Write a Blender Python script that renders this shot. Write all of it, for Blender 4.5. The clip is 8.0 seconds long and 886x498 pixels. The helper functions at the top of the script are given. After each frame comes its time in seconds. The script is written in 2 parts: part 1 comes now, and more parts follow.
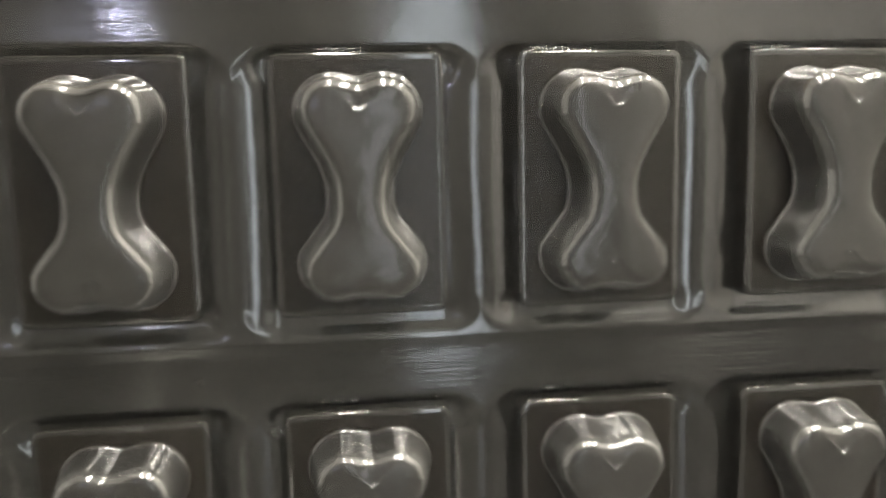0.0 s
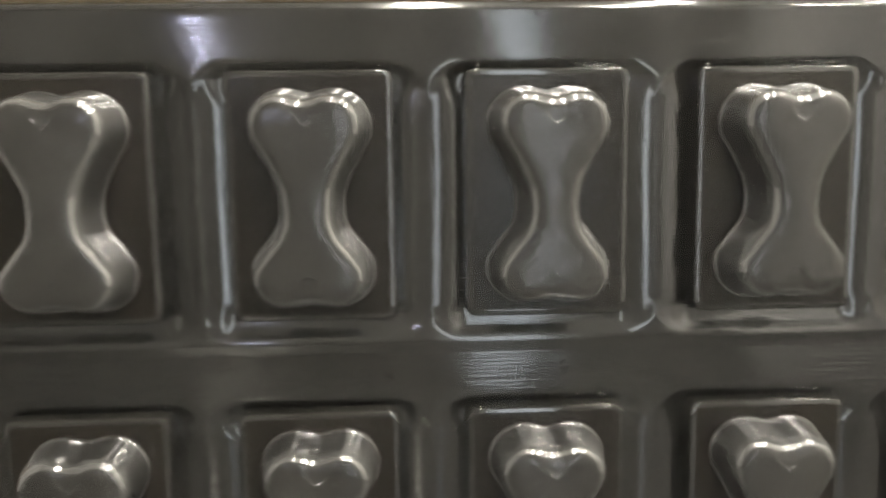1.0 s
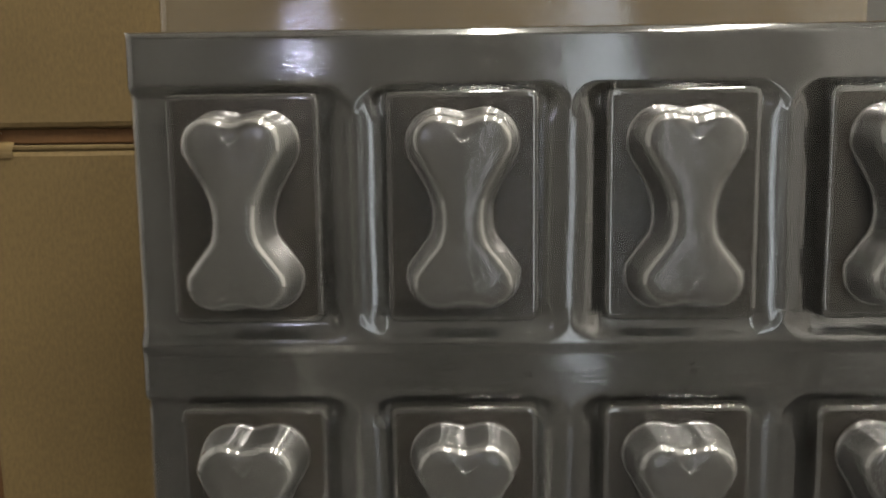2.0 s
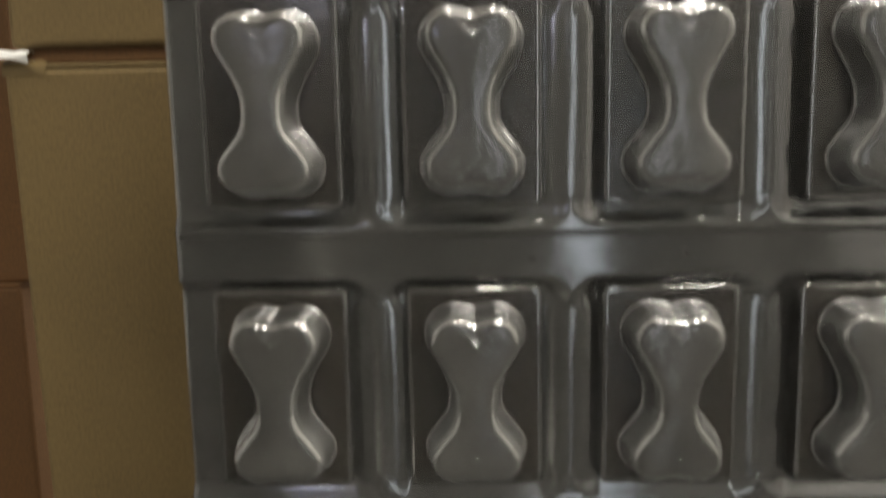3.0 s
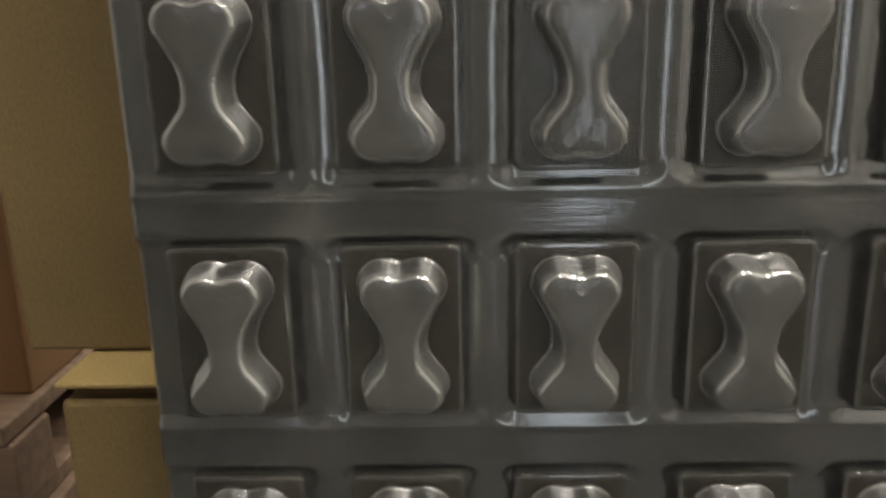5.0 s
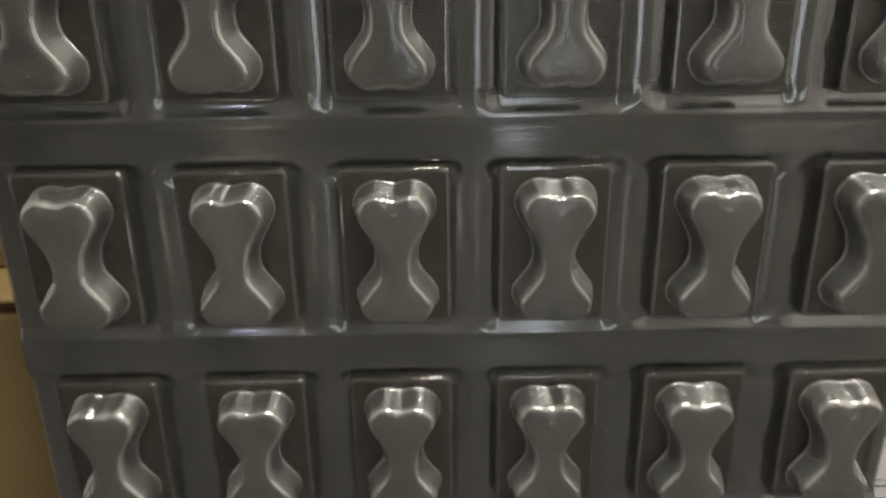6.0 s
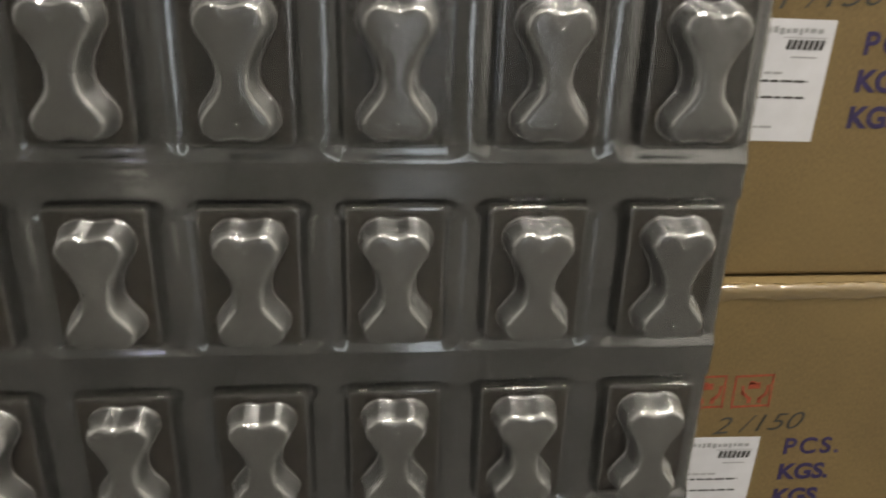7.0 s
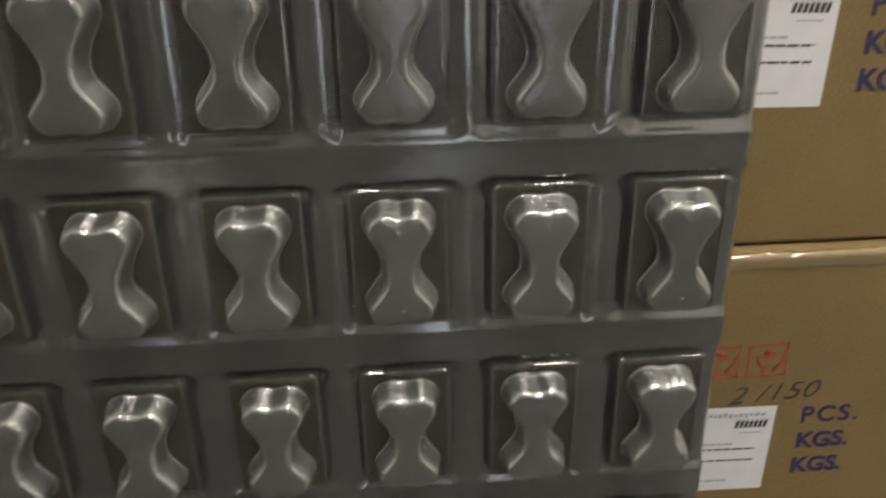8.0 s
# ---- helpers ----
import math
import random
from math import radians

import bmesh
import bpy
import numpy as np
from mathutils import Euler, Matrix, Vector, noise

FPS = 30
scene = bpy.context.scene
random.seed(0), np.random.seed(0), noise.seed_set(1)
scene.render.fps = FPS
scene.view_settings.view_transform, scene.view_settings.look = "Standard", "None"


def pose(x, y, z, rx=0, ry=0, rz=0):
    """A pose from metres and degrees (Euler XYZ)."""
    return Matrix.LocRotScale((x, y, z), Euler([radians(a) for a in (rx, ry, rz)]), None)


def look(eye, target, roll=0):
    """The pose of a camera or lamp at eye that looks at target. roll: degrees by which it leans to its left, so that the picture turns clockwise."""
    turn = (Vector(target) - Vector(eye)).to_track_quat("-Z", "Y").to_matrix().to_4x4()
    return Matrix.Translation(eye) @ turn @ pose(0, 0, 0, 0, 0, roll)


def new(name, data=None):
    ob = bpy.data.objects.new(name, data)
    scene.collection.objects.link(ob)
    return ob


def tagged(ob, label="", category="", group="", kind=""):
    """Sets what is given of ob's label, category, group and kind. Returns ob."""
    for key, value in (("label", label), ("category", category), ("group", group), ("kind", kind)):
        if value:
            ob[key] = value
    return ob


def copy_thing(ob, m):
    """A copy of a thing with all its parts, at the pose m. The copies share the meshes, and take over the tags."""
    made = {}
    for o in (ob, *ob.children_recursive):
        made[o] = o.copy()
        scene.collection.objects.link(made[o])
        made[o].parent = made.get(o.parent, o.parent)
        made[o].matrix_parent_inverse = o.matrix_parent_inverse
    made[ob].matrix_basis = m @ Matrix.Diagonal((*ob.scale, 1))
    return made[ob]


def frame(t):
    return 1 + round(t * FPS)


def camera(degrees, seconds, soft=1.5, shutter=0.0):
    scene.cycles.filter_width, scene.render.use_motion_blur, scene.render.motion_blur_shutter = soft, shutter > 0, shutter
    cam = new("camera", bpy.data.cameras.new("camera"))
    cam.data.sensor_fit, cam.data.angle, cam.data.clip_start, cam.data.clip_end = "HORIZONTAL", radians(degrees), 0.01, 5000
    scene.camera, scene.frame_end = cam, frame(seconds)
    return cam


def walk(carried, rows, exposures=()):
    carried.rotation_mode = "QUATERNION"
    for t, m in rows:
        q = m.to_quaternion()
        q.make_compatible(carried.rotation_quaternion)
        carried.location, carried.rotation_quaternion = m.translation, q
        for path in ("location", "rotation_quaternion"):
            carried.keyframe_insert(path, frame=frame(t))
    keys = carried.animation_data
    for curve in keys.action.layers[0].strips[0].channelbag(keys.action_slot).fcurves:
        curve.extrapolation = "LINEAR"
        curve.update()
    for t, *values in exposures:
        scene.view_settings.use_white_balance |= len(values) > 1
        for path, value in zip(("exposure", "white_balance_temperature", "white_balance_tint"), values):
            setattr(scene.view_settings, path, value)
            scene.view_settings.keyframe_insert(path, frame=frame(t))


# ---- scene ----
# camera and its path
cam = camera(57.5, 8.0, soft=1.9, shutter=0.5)
PATH = [
    (0, (0.007, 0.038, 0.795), (0.248, 2.005, 0.526), -1.3),
    (0.5, (-0.019, 0.035, 0.797), (0.155, 2.008, 0.522), -1.0),
    (1, (-0.055, 0.021, 0.799), (0.042, 2.002, 0.542), -0.8),
    (1.5, (-0.086, 0.008, 0.801), (-0.075, 1.995, 0.569), -0.5),
    (1.7, (-0.095, 0.002, 0.804), (-0.118, 1.988, 0.569), -0.5),
    (2.8, (-0.103, -0.042, 0.779), (-0.16, 1.941, 0.523), -0.9),
    (3, (-0.103, -0.049, 0.758), (-0.159, 1.929, 0.468), -1.1),
    (3.5, (-0.105, -0.056, 0.686), (-0.146, 1.904, 0.288), -1.2),
    (4, (-0.101, -0.064, 0.65), (-0.164, 1.878, 0.175), -1.4),
    (4.2, (-0.096, -0.069, 0.636), (-0.157, 1.873, 0.164), -1.5),
    (5.3, (-0.023, -0.094, 0.637), (-0.063, 1.817, 0.048), -0.9),
    (5.5, (0.006, -0.096, 0.64), (0.001, 1.801, 0.005), -0.6),
    (6, (0.044, -0.129, 0.656), (0.06, 1.728, -0.088), -0.8),
    (6.5, (0.063, -0.155, 0.677), (0.12, 1.676, -0.126), 0.3),
    (7, (0.105, -0.177, 0.718), (0.295, 1.652, -0.069), 1.8),
    (7.5, (0.124, -0.182, 0.727), (0.369, 1.65, -0.039), 0.4),
    (8, (0.121, -0.177, 0.721), (0.251, 1.633, -0.12), -0.9),
]
EXPOSURE = [(0.0, 0.15), (0.5, 0.1), (1.7, 0.15), (3.0, 0.05), (3.5, -0.05), (4.2, -0.05), (5.5, 0.2), (6.5, 0.15), (7.5, 0.2), (8.0, 0.15)]
walk(cam, [(t, look(eye, target, roll)) for t, eye, target, roll in PATH], EXPOSURE)

# dim hall light that fills in between the lamps
world = bpy.data.worlds.new("hall_air")
scene.world = world
world.use_nodes = True
world.node_tree.nodes["Background"].inputs[0].default_value = (0.8, 0.9, 1.0, 1)
world.node_tree.nodes["Background"].inputs[1].default_value = 0.02
LAMP_POWER = 6.0
LAMP_WATTS = 30.0
LED_POWER = 100.0
DOOR_GLOW = 1.5


# ---------- materials ----------
def nodes_of(name):
    m = bpy.data.materials.new(name)
    m.use_nodes = True
    t = m.node_tree
    return m, t, t.nodes["Principled BSDF"]


def add(t, kind, **values):
    n = t.nodes.new(kind)
    for key, value in values.items():
        n.inputs[key].default_value = value
    return n


def noise_at(t, scale, detail=4.0, stretch=(1, 1, 1), rough=0.55):
    co = t.nodes.new("ShaderNodeTexCoord")
    mp = add(t, "ShaderNodeMapping", Scale=stretch)
    t.links.new(co.outputs["Object"], mp.inputs["Vector"])
    n = add(t, "ShaderNodeTexNoise", Scale=scale, Detail=detail, Roughness=rough)
    t.links.new(mp.outputs["Vector"], n.inputs["Vector"])
    return n


def ramp(t, source, stops):
    r = t.nodes.new("ShaderNodeValToRGB")
    while len(r.color_ramp.elements) < len(stops):
        r.color_ramp.elements.new(0.5)
    for e, (at, c) in zip(r.color_ramp.elements, stops):
        e.position, e.color = at, (*c, 1)
    t.links.new(source, r.inputs["Fac"])
    return r


def bump(t, source, strength, distance, into, below=None):
    b = add(t, "ShaderNodeBump", Strength=strength, Distance=distance)
    t.links.new(source, b.inputs["Height"])
    if below:
        t.links.new(below.outputs[0], b.inputs["Normal"])
    t.links.new(b.outputs[0], into.inputs["Normal"])
    return b


def plain(name, color, rough=0.6, metal=0.0, vary=0.15, scale=40.0, relief=0.2, distance=0.001):
    m, t, p = nodes_of(name)
    n = noise_at(t, scale)
    lo, hi = [c * (1 - vary) for c in color], [min(1, c * (1 + vary)) for c in color]
    r = ramp(t, n.outputs["Fac"], [(0.3, lo), (0.7, hi)])
    t.links.new(r.outputs["Color"], p.inputs["Base Color"])
    p.inputs["Roughness"].default_value, p.inputs["Metallic"].default_value = rough, metal
    bump(t, n.outputs["Fac"], relief, distance, p)
    return m


def make_plastic(name, tint, haze_share, gloss=(0.07, 0.16), ior=1.75, wave=0.2, grain=0.0, drawn=0.0):
    """Thermoformed clear sheet: see-through, a little milky, with a wavy gloss that grows towards grazing angles."""
    m, t, p = nodes_of(name)
    t.nodes.remove(p)
    info = t.nodes.new("ShaderNodeObjectInfo")
    co = t.nodes.new("ShaderNodeTexCoord")
    shift = add(t, "ShaderNodeVectorMath")
    shift.operation = "ADD"
    t.links.new(co.outputs["Object"], shift.inputs[0])
    t.links.new(info.outputs["Random"], shift.inputs[1])
    coarse = add(t, "ShaderNodeTexNoise", Scale=52.0, Detail=3.0, Roughness=0.55)
    fine = add(t, "ShaderNodeTexNoise", Scale=260.0, Detail=3.0, Roughness=0.6)
    haze = add(t, "ShaderNodeTexNoise", Scale=22.0, Detail=6.0, Roughness=0.7)
    for n in (coarse, fine, haze):
        t.links.new(shift.outputs[0], n.inputs["Vector"])
    r = ramp(t, haze.outputs["Fac"], [(0.3, [c * 0.65 for c in tint]), (0.7, [c * 1.4 for c in tint])])
    milky = add(t, "ShaderNodeBsdfDiffuse", Roughness=0.5)
    t.links.new(r.outputs["Color"], milky.inputs["Color"])
    see = add(t, "ShaderNodeBsdfTransparent", Color=(0.90, 0.90, 0.87, 1))
    body = add(t, "ShaderNodeMixShader", Fac=haze_share)
    t.links.new(see.outputs[0], body.inputs[1])
    t.links.new(milky.outputs[0], body.inputs[2])
    shine = t.nodes.new("ShaderNodeBsdfGlossy")
    shine.inputs["Color"].default_value = (0.97, 0.98, 1.0, 1)
    rr = ramp(t, haze.outputs["Fac"], [(0.3, (gloss[0],) * 3), (0.75, (gloss[1],) * 3)])
    t.links.new(rr.outputs["Color"], shine.inputs["Roughness"])
    if drawn:
        # fine draw lines run up the wall and smear its gloss along its height
        around = t.nodes.new("ShaderNodeTangent")
        around.direction_type, around.axis = "RADIAL", "Y"
        t.links.new(around.outputs[0], shine.inputs["Tangent"])
        shine.inputs["Anisotropy"].default_value = drawn
    b = bump(t, coarse.outputs["Fac"], wave, 0.002, shine)
    b2 = bump(t, fine.outputs["Fac"], 0.02, 0.0004, shine, b)
    if grain:
        lines = noise_at(t, 6.0, 3.0, (2.5, 1, 90))
        b2 = bump(t, lines.outputs["Fac"], grain, 0.001, shine, b2)
    edge = add(t, "ShaderNodeFresnel", IOR=ior)
    t.links.new(b2.outputs[0], edge.inputs["Normal"])
    mix = t.nodes.new("ShaderNodeMixShader")
    t.links.new(edge.outputs[0], mix.inputs[0])
    t.links.new(body.outputs[0], mix.inputs[1])
    t.links.new(shine.outputs[0], mix.inputs[2])
    t.links.new(mix.outputs[0], t.nodes["Material Output"].inputs["Surface"])
    return m


def make_card(name, color):
    """Corrugated cardboard: fibre flecks, faint flutes, scuffs."""
    m, t, p = nodes_of(name)
    flecks = noise_at(t, 420.0, 3.0, (1, 1, 0.5))
    stains = noise_at(t, 5.0, 5.0)
    flutes = add(t, "ShaderNodeTexWave", Scale=70.0, Distortion=0.6)
    co = t.nodes.new("ShaderNodeTexCoord")
    t.links.new(co.outputs["Object"], flutes.inputs["Vector"])
    a = ramp(t, flecks.outputs["Fac"], [(0.25, [c * 0.8 for c in color]), (0.55, color), (0.8, [c * 1.18 for c in color])])
    b = ramp(t, stains.outputs["Fac"], [(0.3, (0.82, 0.8, 0.78)), (0.7, (1.08, 1.06, 1.02))])
    mul = t.nodes.new("ShaderNodeMix")
    mul.data_type, mul.blend_type = "RGBA", "MULTIPLY"
    mul.inputs[0].default_value = 1.0
    t.links.new(a.outputs[0], mul.inputs[6])
    t.links.new(b.outputs[0], mul.inputs[7])
    t.links.new(mul.outputs[2], p.inputs["Base Color"])
    p.inputs["Roughness"].default_value = 0.78
    b1 = bump(t, flutes.outputs["Fac"], 0.025, 0.0008, p)
    bump(t, flecks.outputs["Fac"], 0.15, 0.0004, p, b1)
    return m


def make_tape(name):
    m, t, p = nodes_of(name)
    n = noise_at(t, 60.0, 4.0, (0.3, 1, 1))
    p.inputs["Base Color"].default_value = (0.17, 0.12, 0.055, 1)
    p.inputs["Roughness"].default_value = 0.07
    p.inputs["Coat Weight"].default_value = 1.0
    bump(t, n.outputs["Fac"], 0.7, 0.003, p)
    return m


def make_wood(name, color):
    m, t, p = nodes_of(name)
    n = noise_at(t, 18.0, 6.0, (0.25, 3, 3))
    r = ramp(t, n.outputs["Fac"], [(0.3, [c * 0.6 for c in color]), (0.6, color), (0.8, [c * 1.2 for c in color])])
    t.links.new(r.outputs[0], p.inputs["Base Color"])
    p.inputs["Roughness"].default_value = 0.7
    bump(t, n.outputs["Fac"], 0.4, 0.002, p)
    return m


def make_glow(name, color, strength):
    m, t, p = nodes_of(name)
    p.inputs["Base Color"].default_value = (0.9, 0.9, 0.9, 1)
    p.inputs["Emission Color"].default_value = (*color, 1)
    p.inputs["Emission Strength"].default_value = strength
    return m


PLASTIC = make_plastic("smoky_clear_sheet", (0.104, 0.101, 0.097), 0.27, (0.07, 0.14), 2.1, 0.06, 0.12)
PLASTIC_EDGE = make_plastic("crisp_pad_edge", (0.10, 0.095, 0.088), 0.30, (0.03, 0.08), 2.1, 0.05)
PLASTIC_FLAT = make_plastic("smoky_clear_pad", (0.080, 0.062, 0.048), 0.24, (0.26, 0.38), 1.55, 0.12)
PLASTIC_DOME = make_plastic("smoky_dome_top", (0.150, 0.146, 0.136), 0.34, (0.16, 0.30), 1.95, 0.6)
# pale tint paints the bright rim light into the dome's shoulder
PLASTIC_SHOULDER = make_plastic("rim_lit_shoulder", (0.31, 0.31, 0.30), 0.44, (0.07, 0.15), 2.5, 0.3)
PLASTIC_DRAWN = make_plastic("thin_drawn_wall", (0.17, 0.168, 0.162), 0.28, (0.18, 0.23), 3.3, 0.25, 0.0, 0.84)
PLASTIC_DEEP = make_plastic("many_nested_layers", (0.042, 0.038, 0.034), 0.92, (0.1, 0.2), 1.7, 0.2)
CARD = make_card("mustard_cardboard", (0.165, 0.114, 0.045))
# lighter copy of the card colour: overhead light painted onto the flap's top
CARD_LIT = make_card("top_lit_cardboard", (0.30, 0.215, 0.085))
CARD_RED = make_card("reddish_cardboard", (0.14, 0.068, 0.022))
TAPE = make_tape("glossy_packing_tape")
PAPER = plain("white_label_paper", (0.56, 0.56, 0.59), 0.55, vary=0.05)
INK_BLUE = plain("blue_violet_ink", (0.022, 0.013, 0.065), 0.6, vary=0.4, scale=300)
INK_BLACK = plain("black_ink", (0.03, 0.028, 0.026), 0.5, vary=0.3)
INK_GREY = plain("grey_print", (0.30, 0.30, 0.31), 0.6, vary=0.3)
INK_RED = plain("red_ink", (0.27, 0.045, 0.018), 0.6, vary=0.35, scale=300)
WOOD = make_wood("pale_pallet_wood", (0.16, 0.10, 0.065))
CONCRETE = plain("polished_concrete", (0.10, 0.098, 0.094), 0.16, vary=0.15, scale=6, relief=0.06, distance=0.004)
PLASTER = plain("white_hall_wall", (0.72, 0.71, 0.68), 0.85, vary=0.06, scale=4)
STRIP_GREY = plain("dull_grey_reflector", (0.24, 0.24, 0.235), 0.85, vary=0.12, scale=4)
GREYWALL = plain("grey_hall_wall", (0.50, 0.50, 0.50), 0.85, vary=0.1, scale=4)
DARKWALL = plain("dark_hall_wall", (0.15, 0.15, 0.145), 0.85, vary=0.12, scale=4)
ROOFING = plain("pale_roof_sheet", (0.66, 0.66, 0.65), 0.7, vary=0.1, scale=3)
STEEL = plain("white_enamel", (0.75, 0.75, 0.73), 0.4, vary=0.05)
TUBE = make_glow("lamp_tube", (1.0, 0.935, 0.815), LAMP_POWER)
LED = make_glow("led_glass", (0.72, 0.74, 1.0), LED_POWER)
DAY = make_glow("daylight_beyond", (0.85, 0.92, 1.0), DOOR_GLOW)


# ---------- mesh helpers ----------
def mesh_ob(name, verts, faces, material, parent=None, smooth=True, label=""):
    me = bpy.data.meshes.new(name)
    me.from_pydata([tuple(v) for v in verts], [], [tuple(f) for f in faces])
    me.materials.append(material)
    if smooth:
        me.polygons.foreach_set("use_smooth", [True] * len(me.polygons))
    me.update()
    ob = new(name, me)
    if parent:
        ob.parent = parent
    if label:
        ob["label"] = label
    return ob


def share(ob, name, parent, place):
    o = new(name, ob.data)
    o.parent = parent
    o.location = place
    return o


def box_mesh(name, size, material, parent=None, place=(0, 0, 0), bevel=0.003, turn=(0, 0, 0), label=""):
    """A bevelled box; place is the middle of its base."""
    bm = bmesh.new()
    bmesh.ops.create_cube(bm, size=1.0)
    for v in bm.verts:
        v.co = Vector((v.co.x * size[0], v.co.y * size[1], (v.co.z + 0.5) * size[2]))
    if bevel:
        bmesh.ops.bevel(bm, geom=list(bm.edges), offset=bevel, segments=2, profile=0.5, affect="EDGES")
    me = bpy.data.meshes.new(name)
    bm.to_mesh(me)
    bm.free()
    me.materials.append(material)
    ob = new(name, me)
    ob.location = place
    ob.rotation_euler = [radians(a) for a in turn]
    if parent:
        ob.parent = parent
    if label:
        ob["label"] = label
    return ob


def empty(name, place=(0, 0, 0)):
    e = new(name)
    e.location = place
    return e


def rings_ob(name, rings, material, parent=None, cap=True, label="", walls=(), upto=(), weld=False):
    """Skin over closed rings with equal numbers of points; the last ring is closed by a fan."""
    n = len(rings[0])
    verts = [p for ring in rings for p in ring]
    faces = []
    for k in range(len(rings) - 1):
        for i in range(n):
            j = (i + 1) % n
            faces.append((k * n + i, k * n + j, (k + 1) * n + j, (k + 1) * n + i))
    if cap:
        last = rings[-1]
        verts.append(tuple(sum(p[a] for p in last) / n for a in range(3)))
        c, k = len(verts) - 1, len(rings) - 1
        faces += [(k * n + i, k * n + (i + 1) % n, c) for i in range(n)]
    ob = mesh_ob(name, verts, faces, material, parent, True, label)
    # other materials for the bands of rings up to the given ones
    done = 0
    for k, (skin, last) in enumerate(zip(walls, upto)):
        ob.data.materials.append(skin)
        for p in ob.data.polygons[n * done: n * last]:
            p.material_index = k + 1
        done = last
    if weld:
        # the innermost ring meets itself along the ridge
        bm = bmesh.new()
        bm.from_mesh(ob.data)
        bmesh.ops.remove_doubles(bm, verts=bm.verts, dist=0.00004)
        bm.to_mesh(ob.data)
        bm.free()
    return ob


# ---------- the hall ----------
FLOOR = -0.08
hall = dict(w=-2.6, e=2.3, s=-2.4, n=3.2, top=4.2)


def slab(name, x0, x1, y0, y1, z0, z1, material, label):
    ob = box_mesh(name, (x1 - x0, y1 - y0, z1 - z0), material, None, ((x0 + x1) / 2, (y0 + y1) / 2, z0), 0)
    return tagged(ob, label, name.split("_")[0], kind="structure")


slab("floor", hall["w"] - 0.2, hall["e"] + 0.2, hall["s"] - 0.2, hall["n"] + 0.2, FLOOR - 0.2, FLOOR, CONCRETE, "smooth polished grey concrete hall floor")
# ceiling and walls are unseen, added and toned to shape the plastic's reflections
slab("ceiling", hall["w"] - 0.2, hall["e"] + 0.2, hall["s"] - 0.2, hall["n"] + 0.2, hall["top"], hall["top"] + 0.2, ROOFING, "pale unseen ceiling added to close the hall and brighten reflections")
slab("wall_north", hall["w"], hall["e"], hall["n"], hall["n"] + 0.2, FLOOR, hall["top"], PLASTER, "plain whitewashed hall wall")
slab("wall_west", hall["w"] - 0.2, hall["w"], hall["s"], hall["n"], FLOOR, hall["top"], GREYWALL, "plain grey hall wall")
slab("wall_east", hall["e"], hall["e"] + 0.2, hall["s"], hall["n"], FLOOR, hall["top"], PLASTER, "plain whitewashed hall wall")
# unseen south wall with a tall doorway, kept dark to darken reflections
DOOR_X0, DOOR_X1, DOOR_TOP = 0.28, 0.56, 2.3
slab("wall_south_west", hall["w"], DOOR_X0, hall["s"] - 0.2, hall["s"], FLOOR, hall["top"], DARKWALL, "plain dark grey unseen wall beside a doorway, added to darken reflections")
slab("wall_south_east", DOOR_X1, hall["e"], hall["s"] - 0.2, hall["s"], FLOOR, hall["top"], DARKWALL, "plain dark grey unseen wall beside a doorway, added to darken reflections")
slab("wall_south_lintel", DOOR_X0, DOOR_X1, hall["s"] - 0.2, hall["s"], DOOR_TOP, hall["top"], DARKWALL, "plain dark grey unseen wall above a doorway, added to darken reflections")
slab("backdrop", DOOR_X0 - 1, DOOR_X1 + 1, hall["s"] - 1.05, hall["s"] - 1.0, FLOOR - 0.5, DOOR_TOP + 1, DAY, "pale daylight beyond the open doorway")


LAMP_Z = 3.4


# pale strips added to the unseen dark south wall to streak reflections
for n_p, (px, pw) in enumerate(((-1.45, 0.35), (-0.62, 0.16), (-0.12, 0.07), (0.19, 0.15), (1.02, 0.16), (1.75, 0.9))):
    slab("wall_pilaster_%d" % (n_p + 1), px - pw / 2, px + pw / 2, hall["s"], hall["s"] + 0.06, FLOOR, 2.9, GREYWALL if px > 1.5 else STRIP_GREY, "pale grey pilaster on the dark hall wall")


def ceiling_light():
    root = empty("ceiling_light")
    box_mesh("housing", (0.16, 1.25, 0.06), STEEL, root, (0, 0, 0.05), 0.008)
    for x in (-0.045, 0.045):
        r = [[(x + 0.019 * math.cos(a), y, 0.03 + 0.019 * math.sin(a)) for a in [k * math.pi / 5 for k in range(10)]] for y in (-0.6, 0.6)]
        rings_ob("tube", r, TUBE, root, True)
    glow = bpy.data.lights.new("tube_light", "AREA")
    glow.shape, glow.size, glow.size_y, glow.energy, glow.color = "RECTANGLE", 0.10, 1.2, LAMP_WATTS, (1.0, 0.935, 0.815)
    lamp = new("tube_light", glow)
    lamp.parent, lamp.location = root, (0, 0, 0.006)
    for y in (-0.5, 0.5):
        box_mesh("hanger", (0.012, 0.012, hall["top"] - LAMP_Z - 0.105), STEEL, root, (0, y, 0.106), 0.002)
    return tagged(root, "white twin-tube fluorescent ceiling light, switched on", "ceiling light", "ceiling lights of the hall")


first_light = None
for gx in (0.0, 0.9, 1.8):
    for gy in (-1.25, 0.45, 2.1):
        if first_light is None:
            first_light = ceiling_light()
            first_light.location = (gx, gy, LAMP_Z)
        else:
            copy_thing(first_light, pose(gx, gy, LAMP_Z))


# ---------- the blister trays ----------
PITCH_X, PITCH_Z, COLS, ROWS = 0.1135, 0.167, 6, 5
PL_W, PL_H = 0.0790, 0.1198
LEFT, TOP_Z, BASE_Y = -0.2515, 0.8345, 0.4205
H_PL, H_BAND, H_RIB = 0.0105, 0.0036, 0.0026
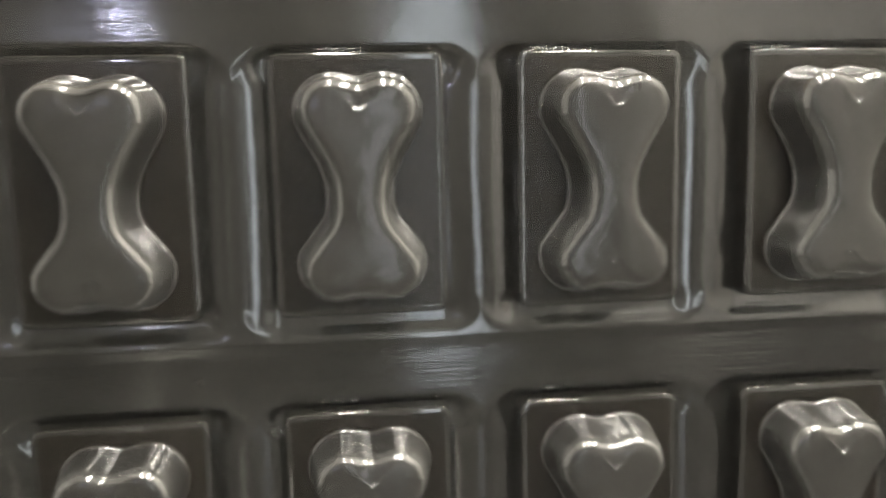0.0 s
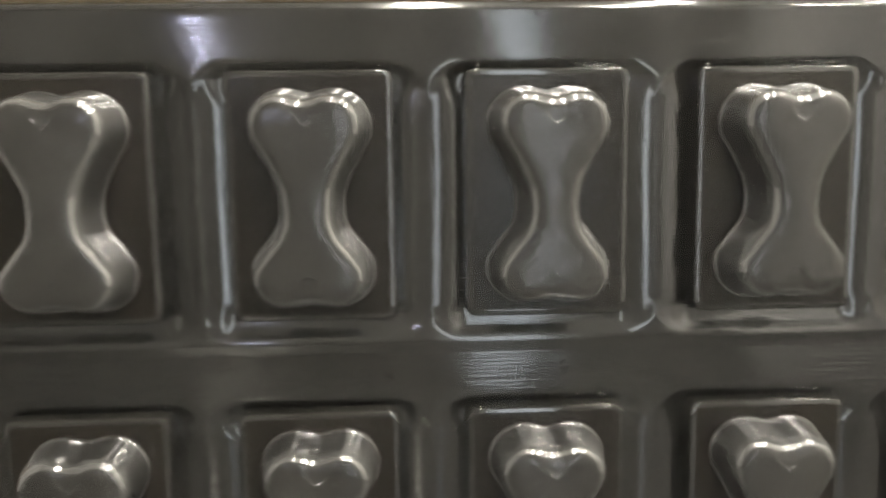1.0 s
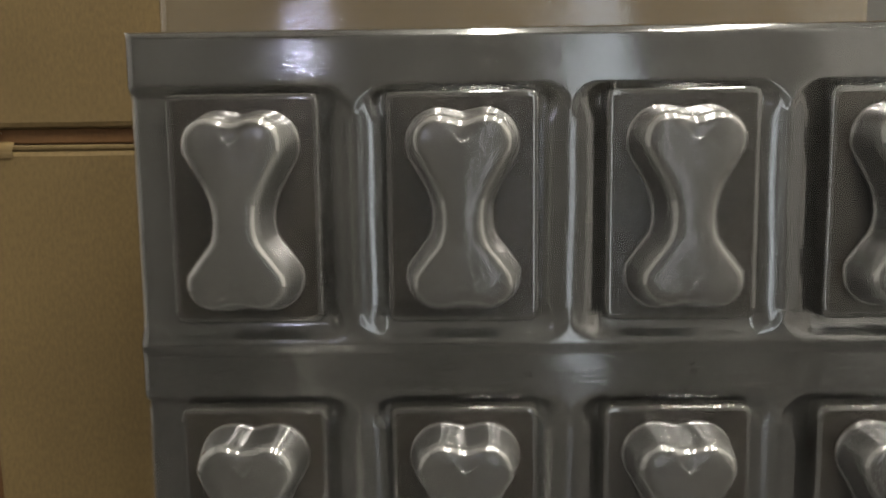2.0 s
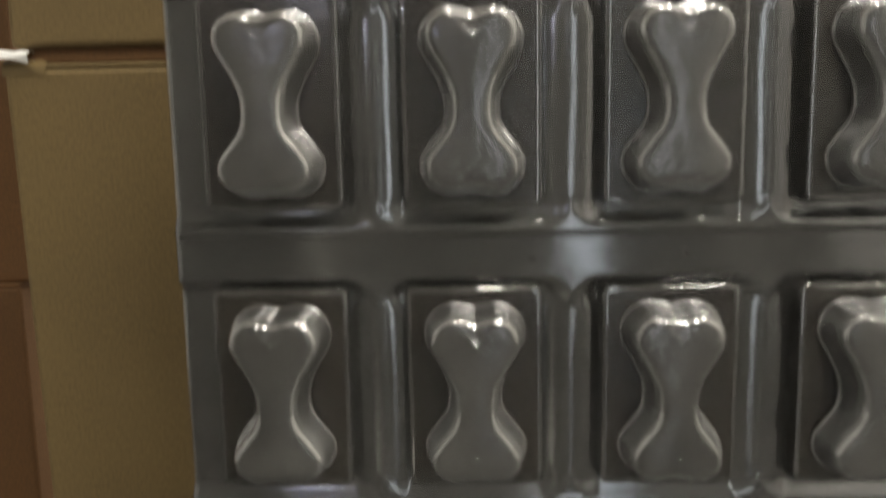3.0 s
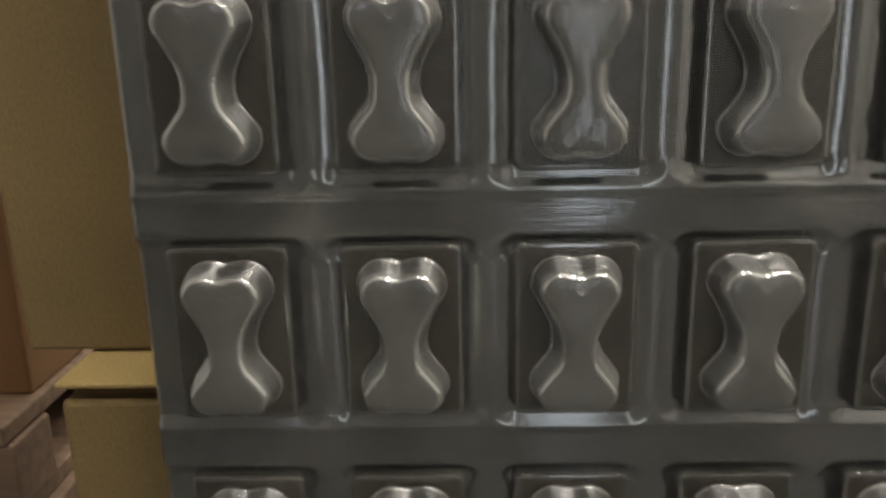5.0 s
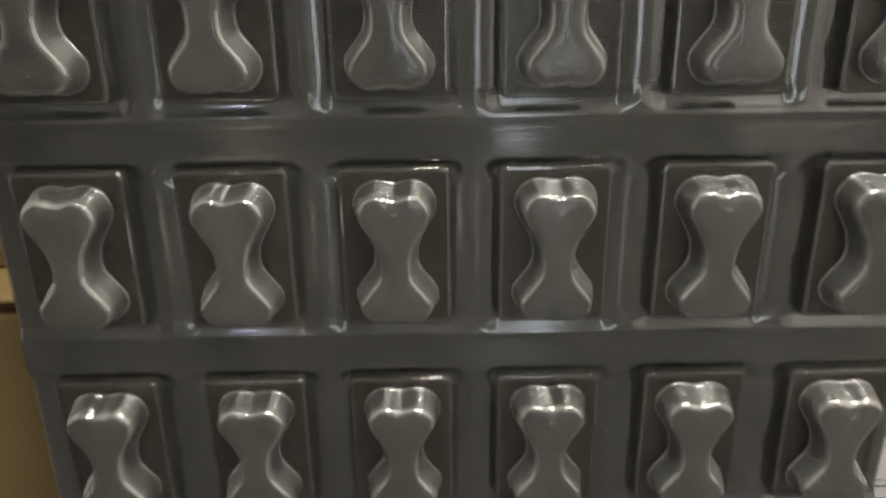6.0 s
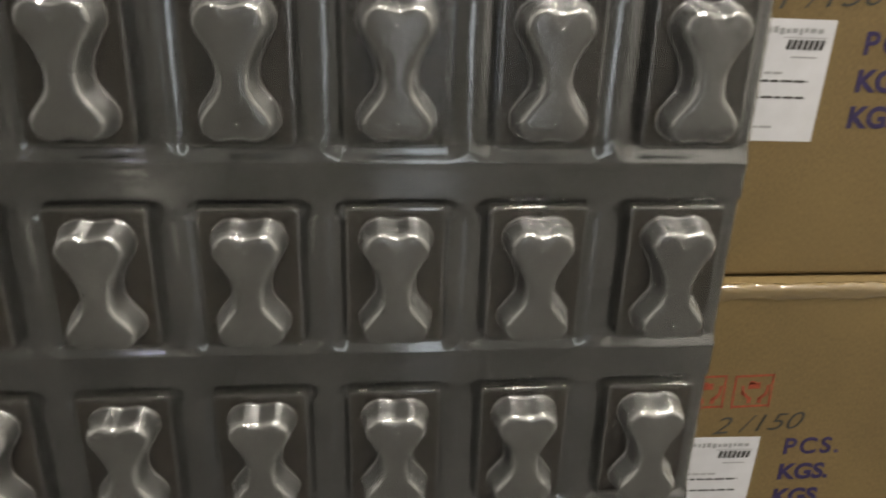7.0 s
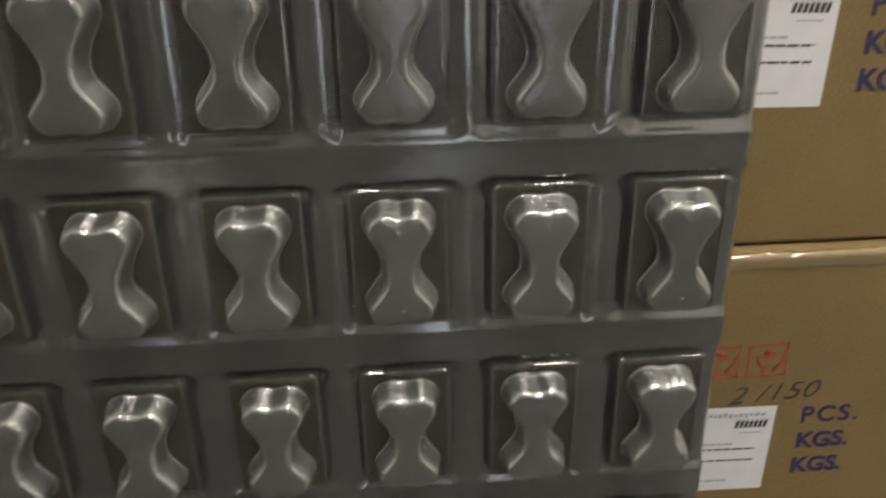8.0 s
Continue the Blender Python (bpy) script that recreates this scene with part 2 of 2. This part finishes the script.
X0, X1, Z1 = -0.2745, 0.4105, 0.8675
Z0 = TOP_Z - PITCH_Z * (ROWS - 1) - PL_H - 0.034
MOAT_UP, MOAT_DOWN = 0.0035, 0.0115


def smooth01(a):
    a = np.clip(a, 0, 1)
    return a * a * (3 - 2 * a)


def rounded_depth(x, z, half_x, half_z, r):
    """How deep inside a rounded rectangle a point lies, and the share of the sideways direction."""
    qx, qz = np.abs(x) - (half_x - r), np.abs(z) - (half_z - r)
    ox, oz = np.maximum(qx, 0), np.maximum(qz, 0)
    d = np.hypot(ox, oz) + np.minimum(np.maximum(qx, qz), 0) - r
    side = np.where((ox > 0) & (oz > 0), ox**2 / (ox**2 + oz**2 + 1e-12), (qx > qz) * 1.0)
    return -d, side


def soften(h, axis, sigma):
    """Rounds a height map off along one axis; sigma in grid steps."""
    reach = int(3 * sigma) + 1
    k = np.exp(-0.5 * (np.arange(-reach, reach + 1) / sigma) ** 2)
    pad = [(0, 0), (0, 0)]
    pad[axis] = (reach, reach)
    wide = np.pad(h, pad, mode="edge")
    return np.apply_along_axis(lambda row: np.convolve(row, k / k.sum(), mode="valid"), axis, wide)


def tray_sheet(parent, nx, nz):
    xs, zs = np.linspace(X0, X1, nx), np.linspace(Z0, Z1, nz)
    gx, gz = np.meshgrid(xs, zs)
    h = np.full(gx.shape, H_BAND)
    for r in range(ROWS):
        for c in range(COLS):
            mx = LEFT + PITCH_X * c + PL_W / 2
            zt, zb = TOP_Z - PITCH_Z * r + MOAT_UP, TOP_Z - PITCH_Z * r - PL_H - MOAT_DOWN
            # no rib along the outer borders: there the floor runs out flat to the edge
            xl = mx - PITCH_X / 2 + 0.0004 - (0.03 if c == 0 else 0)
            xr = mx + PITCH_X / 2 - 0.0004 + (0.03 if c == COLS - 1 else 0)
            d, side = rounded_depth(gx - (xl + xr) / 2, gz - (zt + zb) / 2, (xr - xl) / 2, (zt - zb) / 2, 0.017)
            upper = gz > (zt + zb) / 2
            run = 0.0168 * side + (1 - side) * np.where(upper, 0.0035, 0.0095)
            g = np.clip(d / run, 0, 1)
            h = np.where(d > 0, (H_BAND + (H_RIB - H_BAND) * smooth01(side)) * (side * (1 - g * g) + (1 - side) * (1 - g) ** 1.4), h)
        # a shallow crease runs right across under each row
        crease = TOP_Z - PITCH_Z * r - PL_H - 0.0135
        h += 0.0008 * np.exp(-((gz - crease) / 0.0026) ** 2)
    h = soften(soften(h, 0, 0.0012 / (zs[1] - zs[0])), 1, 0.0012 / (xs[1] - xs[0]))
    # rolled-back border and the waves of a thin sheet
    edge = np.minimum(np.minimum(gx - X0, X1 - gx), np.minimum(gz - Z0, Z1 - gz))
    h -= 0.0035 * np.clip(1 - edge / 0.005, 0, 1) ** 2
    h += 0.0004 * np.sin(gx * 31 + 1.3 * np.sin(gz * 9)) * np.cos(gz * 23 + gx * 7) + 0.00008 * np.sin(gx * 83 + gz * 61)
    verts = np.stack([gx, -h, gz], -1).reshape(-1, 3).tolist()
    # the sheet is drawn up into the plinths, so it is open beneath them
    mx, mz = (xs[:-1] + xs[1:]) / 2, (zs[:-1] + zs[1:]) / 2
    in_x = np.any([np.abs(mx - (LEFT + PITCH_X * c + PL_W / 2)) < PL_W / 2 - 0.0015 for c in range(COLS)], axis=0)
    in_z = np.any([np.abs(mz - (TOP_Z - PITCH_Z * r - PL_H / 2)) < PL_H / 2 - 0.0015 for r in range(ROWS)], axis=0)
    faces = [(k * nx + i, k * nx + i + 1, (k + 1) * nx + i + 1, (k + 1) * nx + i) for k in range(nz - 1) for i in range(nx - 1) if not (in_x[i] and in_z[k])]
    # rim folded backwards
    loop = [i for i in range(nx)] + [k * nx + nx - 1 for k in range(1, nz)] + [(nz - 1) * nx + i for i in range(nx - 2, -1, -1)] + [k * nx for k in range(nz - 2, 0, -1)]
    n0 = len(verts)
    verts += [[verts[i][0], 0.004, verts[i][2]] for i in loop]
    faces += [(loop[(j + 1) % len(loop)], loop[j], n0 + j, n0 + (j + 1) % len(loop)) for j in range(len(loop))]
    return mesh_ob("sheet", verts, faces, PLASTIC, parent)


RAYS = [2 * math.pi * i / 152 + 0.30 * math.sin(4 * math.pi * i / 152) for i in range(152)]


def outline(field, level, y, reach):
    """The closed line where a field equals level, found along rays from the middle."""
    pts = []
    for a in RAYS:
        cx, cz = math.cos(a), math.sin(a)
        lo, hi = 0.001, reach
        for _ in range(24):
            mid = (lo + hi) / 2
            if field(mid * cx, mid * cz) < level:
                lo = mid
            else:
                hi = mid
        pts.append((lo * cx, y, lo * cz))
    return pts


def plinth_field(x, z, r=0.0040):
    qx, qz = abs(x) - PL_W / 2 + r, abs(z) - PL_H / 2 + r
    return math.hypot(max(qx, 0), max(qz, 0)) + min(max(qx, qz), 0) - r


def taper(x, z, ax, az, ra, bx, bz, rb):
    """Distance to a limb that runs from a to b and changes its radius on the way."""
    dx, dz = bx - ax, bz - az
    k = max(0, min(1, ((x - ax) * dx + (z - az) * dz) / (dx * dx + dz * dz)))
    return math.hypot(x - ax - k * dx, z - az - k * dz) - (ra + (rb - ra) * k)


def bone_field(x, z):
    """Outline of a bone's top face: two knuckles at each end, joined to a shank; negative inside."""
    ax = abs(x)
    parts = (taper(ax, z, 0.0117, 0.0335, 0.0113, 0.0, 0.0075, 0.0082),
             taper(ax, z, 0.0121, -0.0355, 0.0113, 0.0025, -0.0185, 0.0070),
             taper(ax, z, 0.0, 0.0330, 0.0088, 0.0, 0.012, 0.0085),
             taper(ax, z, 0.0, 0.012, 0.0088, 0.0, -0.018, 0.0088),
             taper(ax, z, 0.0, -0.0362, 0.0088, 0.0, -0.018, 0.0080))
    k = 0.0017
    return -k * math.log(sum(math.exp(-f / k) for f in parts))


def moved_to(ring, level, y, ripple=0.0):
    """The points of a ring, moved along the slope of the bone's field until they lie on another level."""
    e, pts = 0.0001, []
    for (x, _, z), a in zip(ring, RAYS):
        goal = level + ripple * math.cos(24 * a)
        for _ in range(3):
            f = bone_field(x, z)
            sx = (bone_field(x + e, z) - bone_field(x - e, z)) / (2 * e)
            sz = (bone_field(x, z + e) - bone_field(x, z - e)) / (2 * e)
            step = (f - goal) / max(sx * sx + sz * sz, 0.25)
            x, z = x - step * sx, z - step * sz
        pts.append((x, y, z))
    return pts


BONE_FOOT = 0.0066


def plinth_shape(parent):
    rings = []
    for grow, up in ((0.0013, -0.0008), (0.0007, 0.0004), (0.0005, 0.0016), (0.0002, 0.0088), (0.0, 0.0097), (-0.0004, 0.0103), (-0.0010, 0.0105), (-0.0030, 0.0105)):
        rings.append(outline(plinth_field, grow, -up, 0.09))
    rings.append(outline(bone_field, BONE_FOOT, -H_PL, 0.09))
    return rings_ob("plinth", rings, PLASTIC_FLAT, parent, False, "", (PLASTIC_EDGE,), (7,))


def bone_shape(parent):
    """A drawn bone: fillet at the foot, slanting wall, rounded shoulder and a crowned top."""
    rings = [outline(bone_field, BONE_FOOT, 0.0, 0.09)]
    for level, up in ((0.0058, 0.0007), (0.0053, 0.0026), (0.0047, 0.0070), (0.0041, 0.0115), (0.0035, 0.0158), (0.0029, 0.0192), (0.0020, 0.0216),
                      (0.0009, 0.0231), (-0.0003, 0.0240), (-0.0014, 0.0245), (-0.0026, 0.0248)):
        rings.append(moved_to(rings[-1], level, -up, 0.00014 if 0.002 < up < 0.021 else 0.0))
    rim = rings[-1]
    for share_in, up in ((0.35, 0.0250), (0.7, 0.02515), (1.0, 0.0252)):
        rings.append([(x * (1 - share_in), -up, z * (1 - 0.2 * share_in)) for x, _, z in rim])
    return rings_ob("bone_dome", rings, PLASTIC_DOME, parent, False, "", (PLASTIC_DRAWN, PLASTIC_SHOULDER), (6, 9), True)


def blister_tray(place):
    root = empty("blister_tray", (0, 0, 0))
    tray_sheet(root, 520, 640)
    p0 = b0 = None
    for r in range(ROWS):
        for c in range(COLS):
            mid = (LEFT + PITCH_X * c + PL_W / 2, 0, TOP_Z - PITCH_Z * r - PL_H / 2)
            if p0 is None:
                p0 = plinth_shape(root)
                p0.location = mid
                b0 = bone_shape(p0)
                b0.location = (0, -H_PL, 0)
            else:
                p = share(p0, "plinth", root, mid)
                share(b0, "bone_dome", p, (0, -H_PL, 0))
    root.location = place
    return tagged(root, "smoky clear plastic tray with rows of bone-shaped blisters", "blister tray", "stacked blister trays")


front_tray = blister_tray((0, BASE_Y, 0))
second_tray = copy_thing(front_tray, pose(0.0003, BASE_Y + 0.0014, 0.0002))
deep_tray = copy_thing(front_tray, pose(0.0, BASE_Y + 0.0030, 0.0))
raised_tray = copy_thing(front_tray, pose(0.002, BASE_Y + 0.047, 0.030))
# the trays behind need a less finely divided sheet
coarse = tray_sheet(None, 260, 320)
for hidden in (second_tray, deep_tray, raised_tray):
    for piece in hidden.children:
        if piece.name.startswith("sheet"):
            piece.data = coarse.data
bpy.data.objects.remove(coarse)

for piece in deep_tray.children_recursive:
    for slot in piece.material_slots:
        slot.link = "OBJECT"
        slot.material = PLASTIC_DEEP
tagged(deep_tray, "smoky plastic bone-blister tray nested behind the others")

# timber under the trays
beam = box_mesh("timber_beam", (0.72, 0.12, Z0 - FLOOR - 0.001), WOOD, None, (0.07, BASE_Y + 0.035, FLOOR), 0.004)
batten = box_mesh("timber_batten", (0.66, 0.03, 0.0285), WOOD, None, (0.07, BASE_Y + 0.049, Z0 - 0.001), 0.003)
tagged(batten, "narrow pale timber batten lying on a beam under a tray", "batten")
tagged(beam, "rough pale timber beam lying on the concrete under the trays", "beam")


# ---------- cartons ----------
def carton(place, size, card, tape=True, loose=False):
    """Closed carton: four walls in one shell, two top flaps meeting in a slit, tape over the slit and down the ends. place: middle of the base."""
    w, d, h = size
    root = empty("carton", place)
    box_mesh("body", (w, d, h - (0.016 if loose else 0.004)), card, root, (0, 0, 0), 0.004)
    if loose:
        # the top is not pressed shut: a loose flap stands a little off the body
        # recessed box in a darker card colour, added to carry the loose flap
        box_mesh("inner_flap", (w - 0.03, d - 0.03, 0.0125), CARD_RED, root, (0, 0, h - 0.017), 0.001)
        box_mesh("loose_flap", (w + 0.004, 0.10, 0.0045), CARD_LIT, root, (0, -d / 2 + 0.047, h - 0.0042), 0.0015)
    for s in (-1, 1)[loose:]:
        box_mesh("top_flap", (w - 0.002, d / 2 - 0.002, 0.0038), card, root, (0, s * d / 4, h - 0.0042), 0.0012)
    if tape:
        box_mesh("tape", (w + 0.002, 0.055, 0.0008), TAPE, root, (0, 0, h - 0.0006), 0.0003)
    return root


SEAM, CART_H = 0.375, 0.447
cl = carton((-0.128, 0.54 + 0.20, SEAM + 0.002), (0.60, 0.40, 0.435), CARD)
tagged(cl, "mustard-brown cardboard carton stacked on another carton", "carton", "stacked cartons")
for piece in cl.children:          # the carton is racked a little out of square
    for v in piece.data.vertices:
        v.co.x -= 0.019 * (v.co.z + piece.location.z)
# added slab; its dark brown stands for the shade in the seam
spacer = box_mesh("cardboard_sheet", (0.585, 0.385, 0.0102), CARD_RED, None, (-0.132, 0.5465 + 0.1925, 0.8125), 0.001)
tagged(spacer, "dark brown slab standing for the shaded gap between two stacked cartons", "cardboard sheet")
cl2 = carton((-0.075, 0.480 + 0.20, FLOOR), (0.60, 0.40, SEAM - FLOOR), CARD, False, True)
tagged(cl2, "mustard-brown cardboard carton jutting out below another", "carton", "stacked cartons")
cl3 = carton((-0.130, 0.541 + 0.20, 0.8229), (0.60, 0.40, CART_H), CARD)
tagged(cl3, "mustard-brown cardboard carton on top of the stack", "carton", "stacked cartons")
cr = carton((0.485, 0.54 + 0.20, SEAM + 0.002), (0.60, 0.40, CART_H - 0.006), CARD)
tagged(cr, "mustard-brown cardboard carton with blue stencilled letters and a label", "carton", "stacked cartons")
cr2 = carton((0.487, 0.517 + 0.20, FLOOR), (0.60, 0.40, SEAM - FLOOR), CARD)
tagged(cr2, "mustard-brown cardboard carton with taped top edge and red stamp", "carton", "stacked cartons")
cr3 = carton((0.485, 0.545 + 0.20, SEAM + CART_H), (0.60, 0.40, CART_H), CARD)
tagged(cr3, "mustard-brown cardboard carton on top of the stack", "carton", "stacked cartons")


# ---------- print, labels and tape on the cartons ----------
def lettering(text, x0, x1, z0, z1, y, ink, parent, name="lettering", lean=0.0, bold=0.0, track=1.0, climb=0.0):
    """Flat lettering that fills the given rectangle on a face that looks towards -y."""
    cu = bpy.data.curves.new(name, "FONT")
    cu.body, cu.shear, cu.offset, cu.extrude, cu.space_character = text, lean, bold, 0.004, track
    tmp = new(name, cu)
    bpy.context.view_layer.update()
    me = bpy.data.meshes.new_from_object(tmp.evaluated_get(bpy.context.evaluated_depsgraph_get()))
    bpy.data.objects.remove(tmp)
    xs, ys = [v.co.x for v in me.vertices], [v.co.y for v in me.vertices]
    wx, wy = max(xs) - min(xs), max(ys) - min(ys)
    for v in me.vertices:
        u, w, e = (v.co.x - min(xs)) / wx, (v.co.y - min(ys)) / wy, v.co.z
        v.co = Vector((x0 + u * (x1 - x0), y - 0.0004 - 0.05 * e, z0 + w * (z1 - z0) + climb * u * (x1 - x0)))
    me.materials.clear()
    me.materials.append(ink)
    ob = new(name, me)
    ob.parent = parent
    ob.location = -parent.location
    return ob


def flat_bar(name, x0, x1, z0, z1, y, material, parent, thick=0.0003, turn=0.0, label=""):
    cx, cz = (x0 + x1) / 2, (z0 + z1) / 2
    ob = box_mesh(name, (x1 - x0, thick, z1 - z0), material, None, (0, 0, 0), 0, label=label)
    for v in ob.data.vertices:
        v.co.z -= (z1 - z0) / 2
    ob.parent = parent
    off = -parent.matrix_basis.translation if parent.parent is None else Vector((0, 0, 0))
    ob.location = Vector((cx, y - thick / 2, cz)) + off
    ob.rotation_euler = (0, radians(turn), 0)
    return ob


def shipping_label(parent, x1, z1, y):
    """White paper label: a grey heading, a black logo block and lines of small print, which cannot be read."""
    w, h = 0.125, 0.113
    x0, z0 = x1 - w, z1 - h
    paper = flat_bar("paper_label", x0, x1, z0, z1, y, PAPER, parent, 0.0004, 1.0, "white paper label with black print")
    rnd = random.Random(7)

    def mark(u0, u1, v, tall, ink, name="print_bar", turn=0.0):
        b = box_mesh(name, ((u1 - u0) * w, 0.0002, tall), ink, None, (0, 0, 0), 0, (0, turn, 0))
        b.parent = paper
        b.location = ((u0 + u1) / 2 * w - w / 2, -0.00032, (0.5 - v) * h - tall / 2)

    # heading strokes
    u = 0.40
    while u < 0.90:
        k = rnd.uniform(0.025, 0.05)
        mark(u, u + k, 0.085 + rnd.uniform(0, 0.015), 0.0060 if rnd.random() < 0.3 else 0.0042, INK_GREY)
        u += k + 0.014
    mark(0.62, 0.95, 0.145, 0.0008, INK_GREY, "print_line")
    # slanted logo block
    for k in range(7):
        mark(0.645 + 0.042 * k, 0.675 + 0.042 * k, 0.20, 0.0092, INK_BLACK, "logo_stroke", 12)
    mark(0.70, 0.90, 0.30, 0.0014, INK_GREY)
    for v, u0, u1, ink in ((0.43, 0.2, 0.66, INK_GREY), (0.495, 0.1, 0.87, INK_BLACK), (0.56, 0.1, 0.4, INK_GREY), (0.63, 0.08, 0.87, INK_BLACK), (0.88, 0.3, 0.66, INK_GREY)):
        u = u0
        while u < u1:
            k = rnd.uniform(0.03, 0.10)
            mark(u, min(u + k, u1), v, 0.0022, ink)
            u += k + 0.014
    return paper


def care_stamp(parent, x0, z0, y, size=0.041):
    """Red square stamp: a frame round two cupped shapes that hold a box."""
    t = 0.0022
    stamp = flat_bar("care_stamp", x0, x0 + size, z0 + size - t, z0 + size, y, INK_RED, parent, 0.0003, -1.5, "red ink stamp of a box held in cupped shapes")
    c = size / 2

    def stroke(u0, v0, u1, v1, wide):
        ln = math.hypot(u1 - u0, v1 - v0)
        b = box_mesh("stamp_stroke", (ln, 0.0003, wide), INK_RED, None, (0, 0, 0), 0, (0, -math.degrees(math.atan2(v1 - v0, u1 - u0)), 0))
        b.parent = stamp
        b.location = ((u0 + u1) / 2 - c, 0, (v0 + v1) / 2 - size + t / 2)
    stroke(0, 0, 0, size, t)
    stroke(size, 0, size, size, t)
    stroke(0, 0.001, size, 0.001, t)
    for s in (-1, 1):
        stroke(c + s * 0.014, 0.028, c + s * 0.013, 0.017, 0.0028)
        stroke(c + s * 0.013, 0.018, c + s * 0.006, 0.012, 0.0034)
        stroke(c + s * 0.006, 0.013, c + s * 0.0055, 0.006, 0.0042)
    stroke(c - 0.0065, 0.024, c + 0.0065, 0.024, 0.0075)
    stroke(c, 0.029, c + 0.0005, 0.033, 0.006)
    return stamp


def stencil(parent, z, y, dx=0.0):
    lettering("PCS.", 0.563 + dx, 0.627 + dx, z, z + 0.022, y, INK_BLUE, parent, bold=0.02, track=1.25)
    lettering("KGS.", 0.563 + dx, 0.622 + dx, z - 0.0345, z - 0.0125, y, INK_BLUE, parent, bold=0.035)
    lettering("KGS.", 0.563 + dx, 0.621 + dx, z - 0.069, z - 0.047, y, INK_BLUE, parent, bold=0.035)


UP_Y, LOW_Y = 0.54, 0.517
stencil(cr, 0.600, UP_Y)
stencil(cr2, 0.168, LOW_Y, -0.001)
shipping_label(cr, 0.531, 0.632, UP_Y)
shipping_label(cr2, 0.531, 0.194, LOW_Y)
lettering("1 /150", 0.474, 0.574, 0.640, 0.661, UP_Y, INK_BLACK, cr, "handwriting", lean=0.3, bold=-0.01, climb=0.05)
lettering("2 /150", 0.476, 0.577, 0.198, 0.219, LOW_Y, INK_BLACK, cr2, "handwriting", lean=0.3, bold=-0.01, climb=0.05)
care_stamp(cr2, 0.492, 0.231, LOW_Y)
care_stamp(cr2, 0.440, 0.231, LOW_Y)


def wrinkled_tape(name, parent, x0, x1, y, z, down, back, seed, label="", waves=0.0012, skin=None):
    """A strip of glossy tape folded over a front edge: back along the top, down the front, with wrinkles."""
    rnd = random.Random(seed)
    n = max(12, int((x1 - x0) / 0.004))
    prof = [(back, 0.0), (back * 0.5, 0.0005), (0.003, 0.0006), (-0.0008, -0.002), (-0.001, -down * 0.4), (-0.001, -down * 0.75), (-0.0006, -down)]
    ph = [rnd.uniform(0, 6) for _ in range(6)]
    verts, faces = [], []
    for i in range(n + 1):
        x = x0 + (x1 - x0) * i / n
        for j, (dy, dz) in enumerate(prof):
            wob = waves * (0.6 * math.sin(x * 90 + ph[0] + j) + 0.5 * math.sin(x * 210 + ph[1] + 2 * j) + 0.3 * math.sin(x * 37 + ph[2]))
            verts.append((x, y + dy - abs(wob) * (j > 1), z + dz + (abs(wob) if j < 3 else wob)))
    m = len(prof)
    for i in range(n):
        for j in range(m - 1):
            faces.append((i * m + j, i * m + j + 1, (i + 1) * m + j + 1, (i + 1) * m + j))
    ob = mesh_ob(name, verts, faces, skin or TAPE, parent, True, label)
    ob.location = -parent.location
    return ob


wrinkled_tape("edge_tape", cr2, 0.19, 0.785, LOW_Y, SEAM + 0.0005, 0.014, 0.006, 3, "wrinkled glossy packing tape")
# the film's white colour paints in the light it reflects
wrinkled_tape("film_scrap", cl, -0.446, -0.414, UP_Y - 0.004, 0.8195, 0.007, 0.03, 5, "curl of shiny plastic film with its glint painted white", 0.002, STEEL)
wrinkled_tape("edge_tape", cl, -0.436, -0.404, UP_Y + 0.0004, 0.8122, 0.010, 0.02, 8, "curled glossy packing tape")


# ---------- things further back ----------
def pallet(place, w=0.9, d=0.7):
    root = empty("pallet", place)
    for y in (-d / 2 + 0.05, 0, d / 2 - 0.05):
        box_mesh("stringer", (w, 0.09, 0.085), WOOD, root, (0, y, 0.026), 0.004)
    for z in (0.0, 0.1112):
        for k in range(6):
            x = -w / 2 + 0.06 + k * (w - 0.12) / 5
            box_mesh("deck_board", (0.11, d, 0.026), WOOD, root, (x, 0, z), 0.004)
    return tagged(root, "weathered pale wooden pallet lying in a stack", "pallet", "stacked pallets")


pallet((-1.03, 1.12, FLOOR))
pallet((-1.045, 1.10, FLOOR + 0.1373))
back = carton((-0.91, 1.05, FLOOR + 0.2746), (0.60, 0.42, 0.40), CARD_RED)
tagged(back, "reddish-brown cardboard carton standing on a pallet in the shade", "carton", "far cartons")
back2 = carton((-0.90, 1.06, FLOOR + 0.6746), (0.60, 0.42, 0.40), CARD_RED)
tagged(back2, "reddish-brown cardboard carton stacked in the shade", "carton", "far cartons")


# ---------- small work light behind the walk ----------
def work_light(place, height):
    root = empty("work_light", place)
    box_mesh("foot", (0.22, 0.22, 0.02), STEEL, root, (0, 0, 0), 0.005)
    box_mesh("pole", (0.022, 0.022, height - 0.055), STEEL, root, (0, 0, 0.02), 0.004)
    box_mesh("head", (0.07, 0.035, 0.07), STEEL, root, (0, 0, height - 0.035), 0.006)
    r = [[(0.014 * q * math.cos(a), 0.0176 + e, height + 0.014 * q * math.sin(a)) for a in [-k * math.pi / 10 for k in range(20)]] for q, e in ((1.0, 0.0), (0.9, 0.004), (0.5, 0.006))]
    rings_ob("lens", r, LED, root, True, "small bluish lit lens")
    return tagged(root, "small LED work light on a thin white pole", "work light")


work_light((-0.46, -1.05, FLOOR), 1.05 - FLOOR)
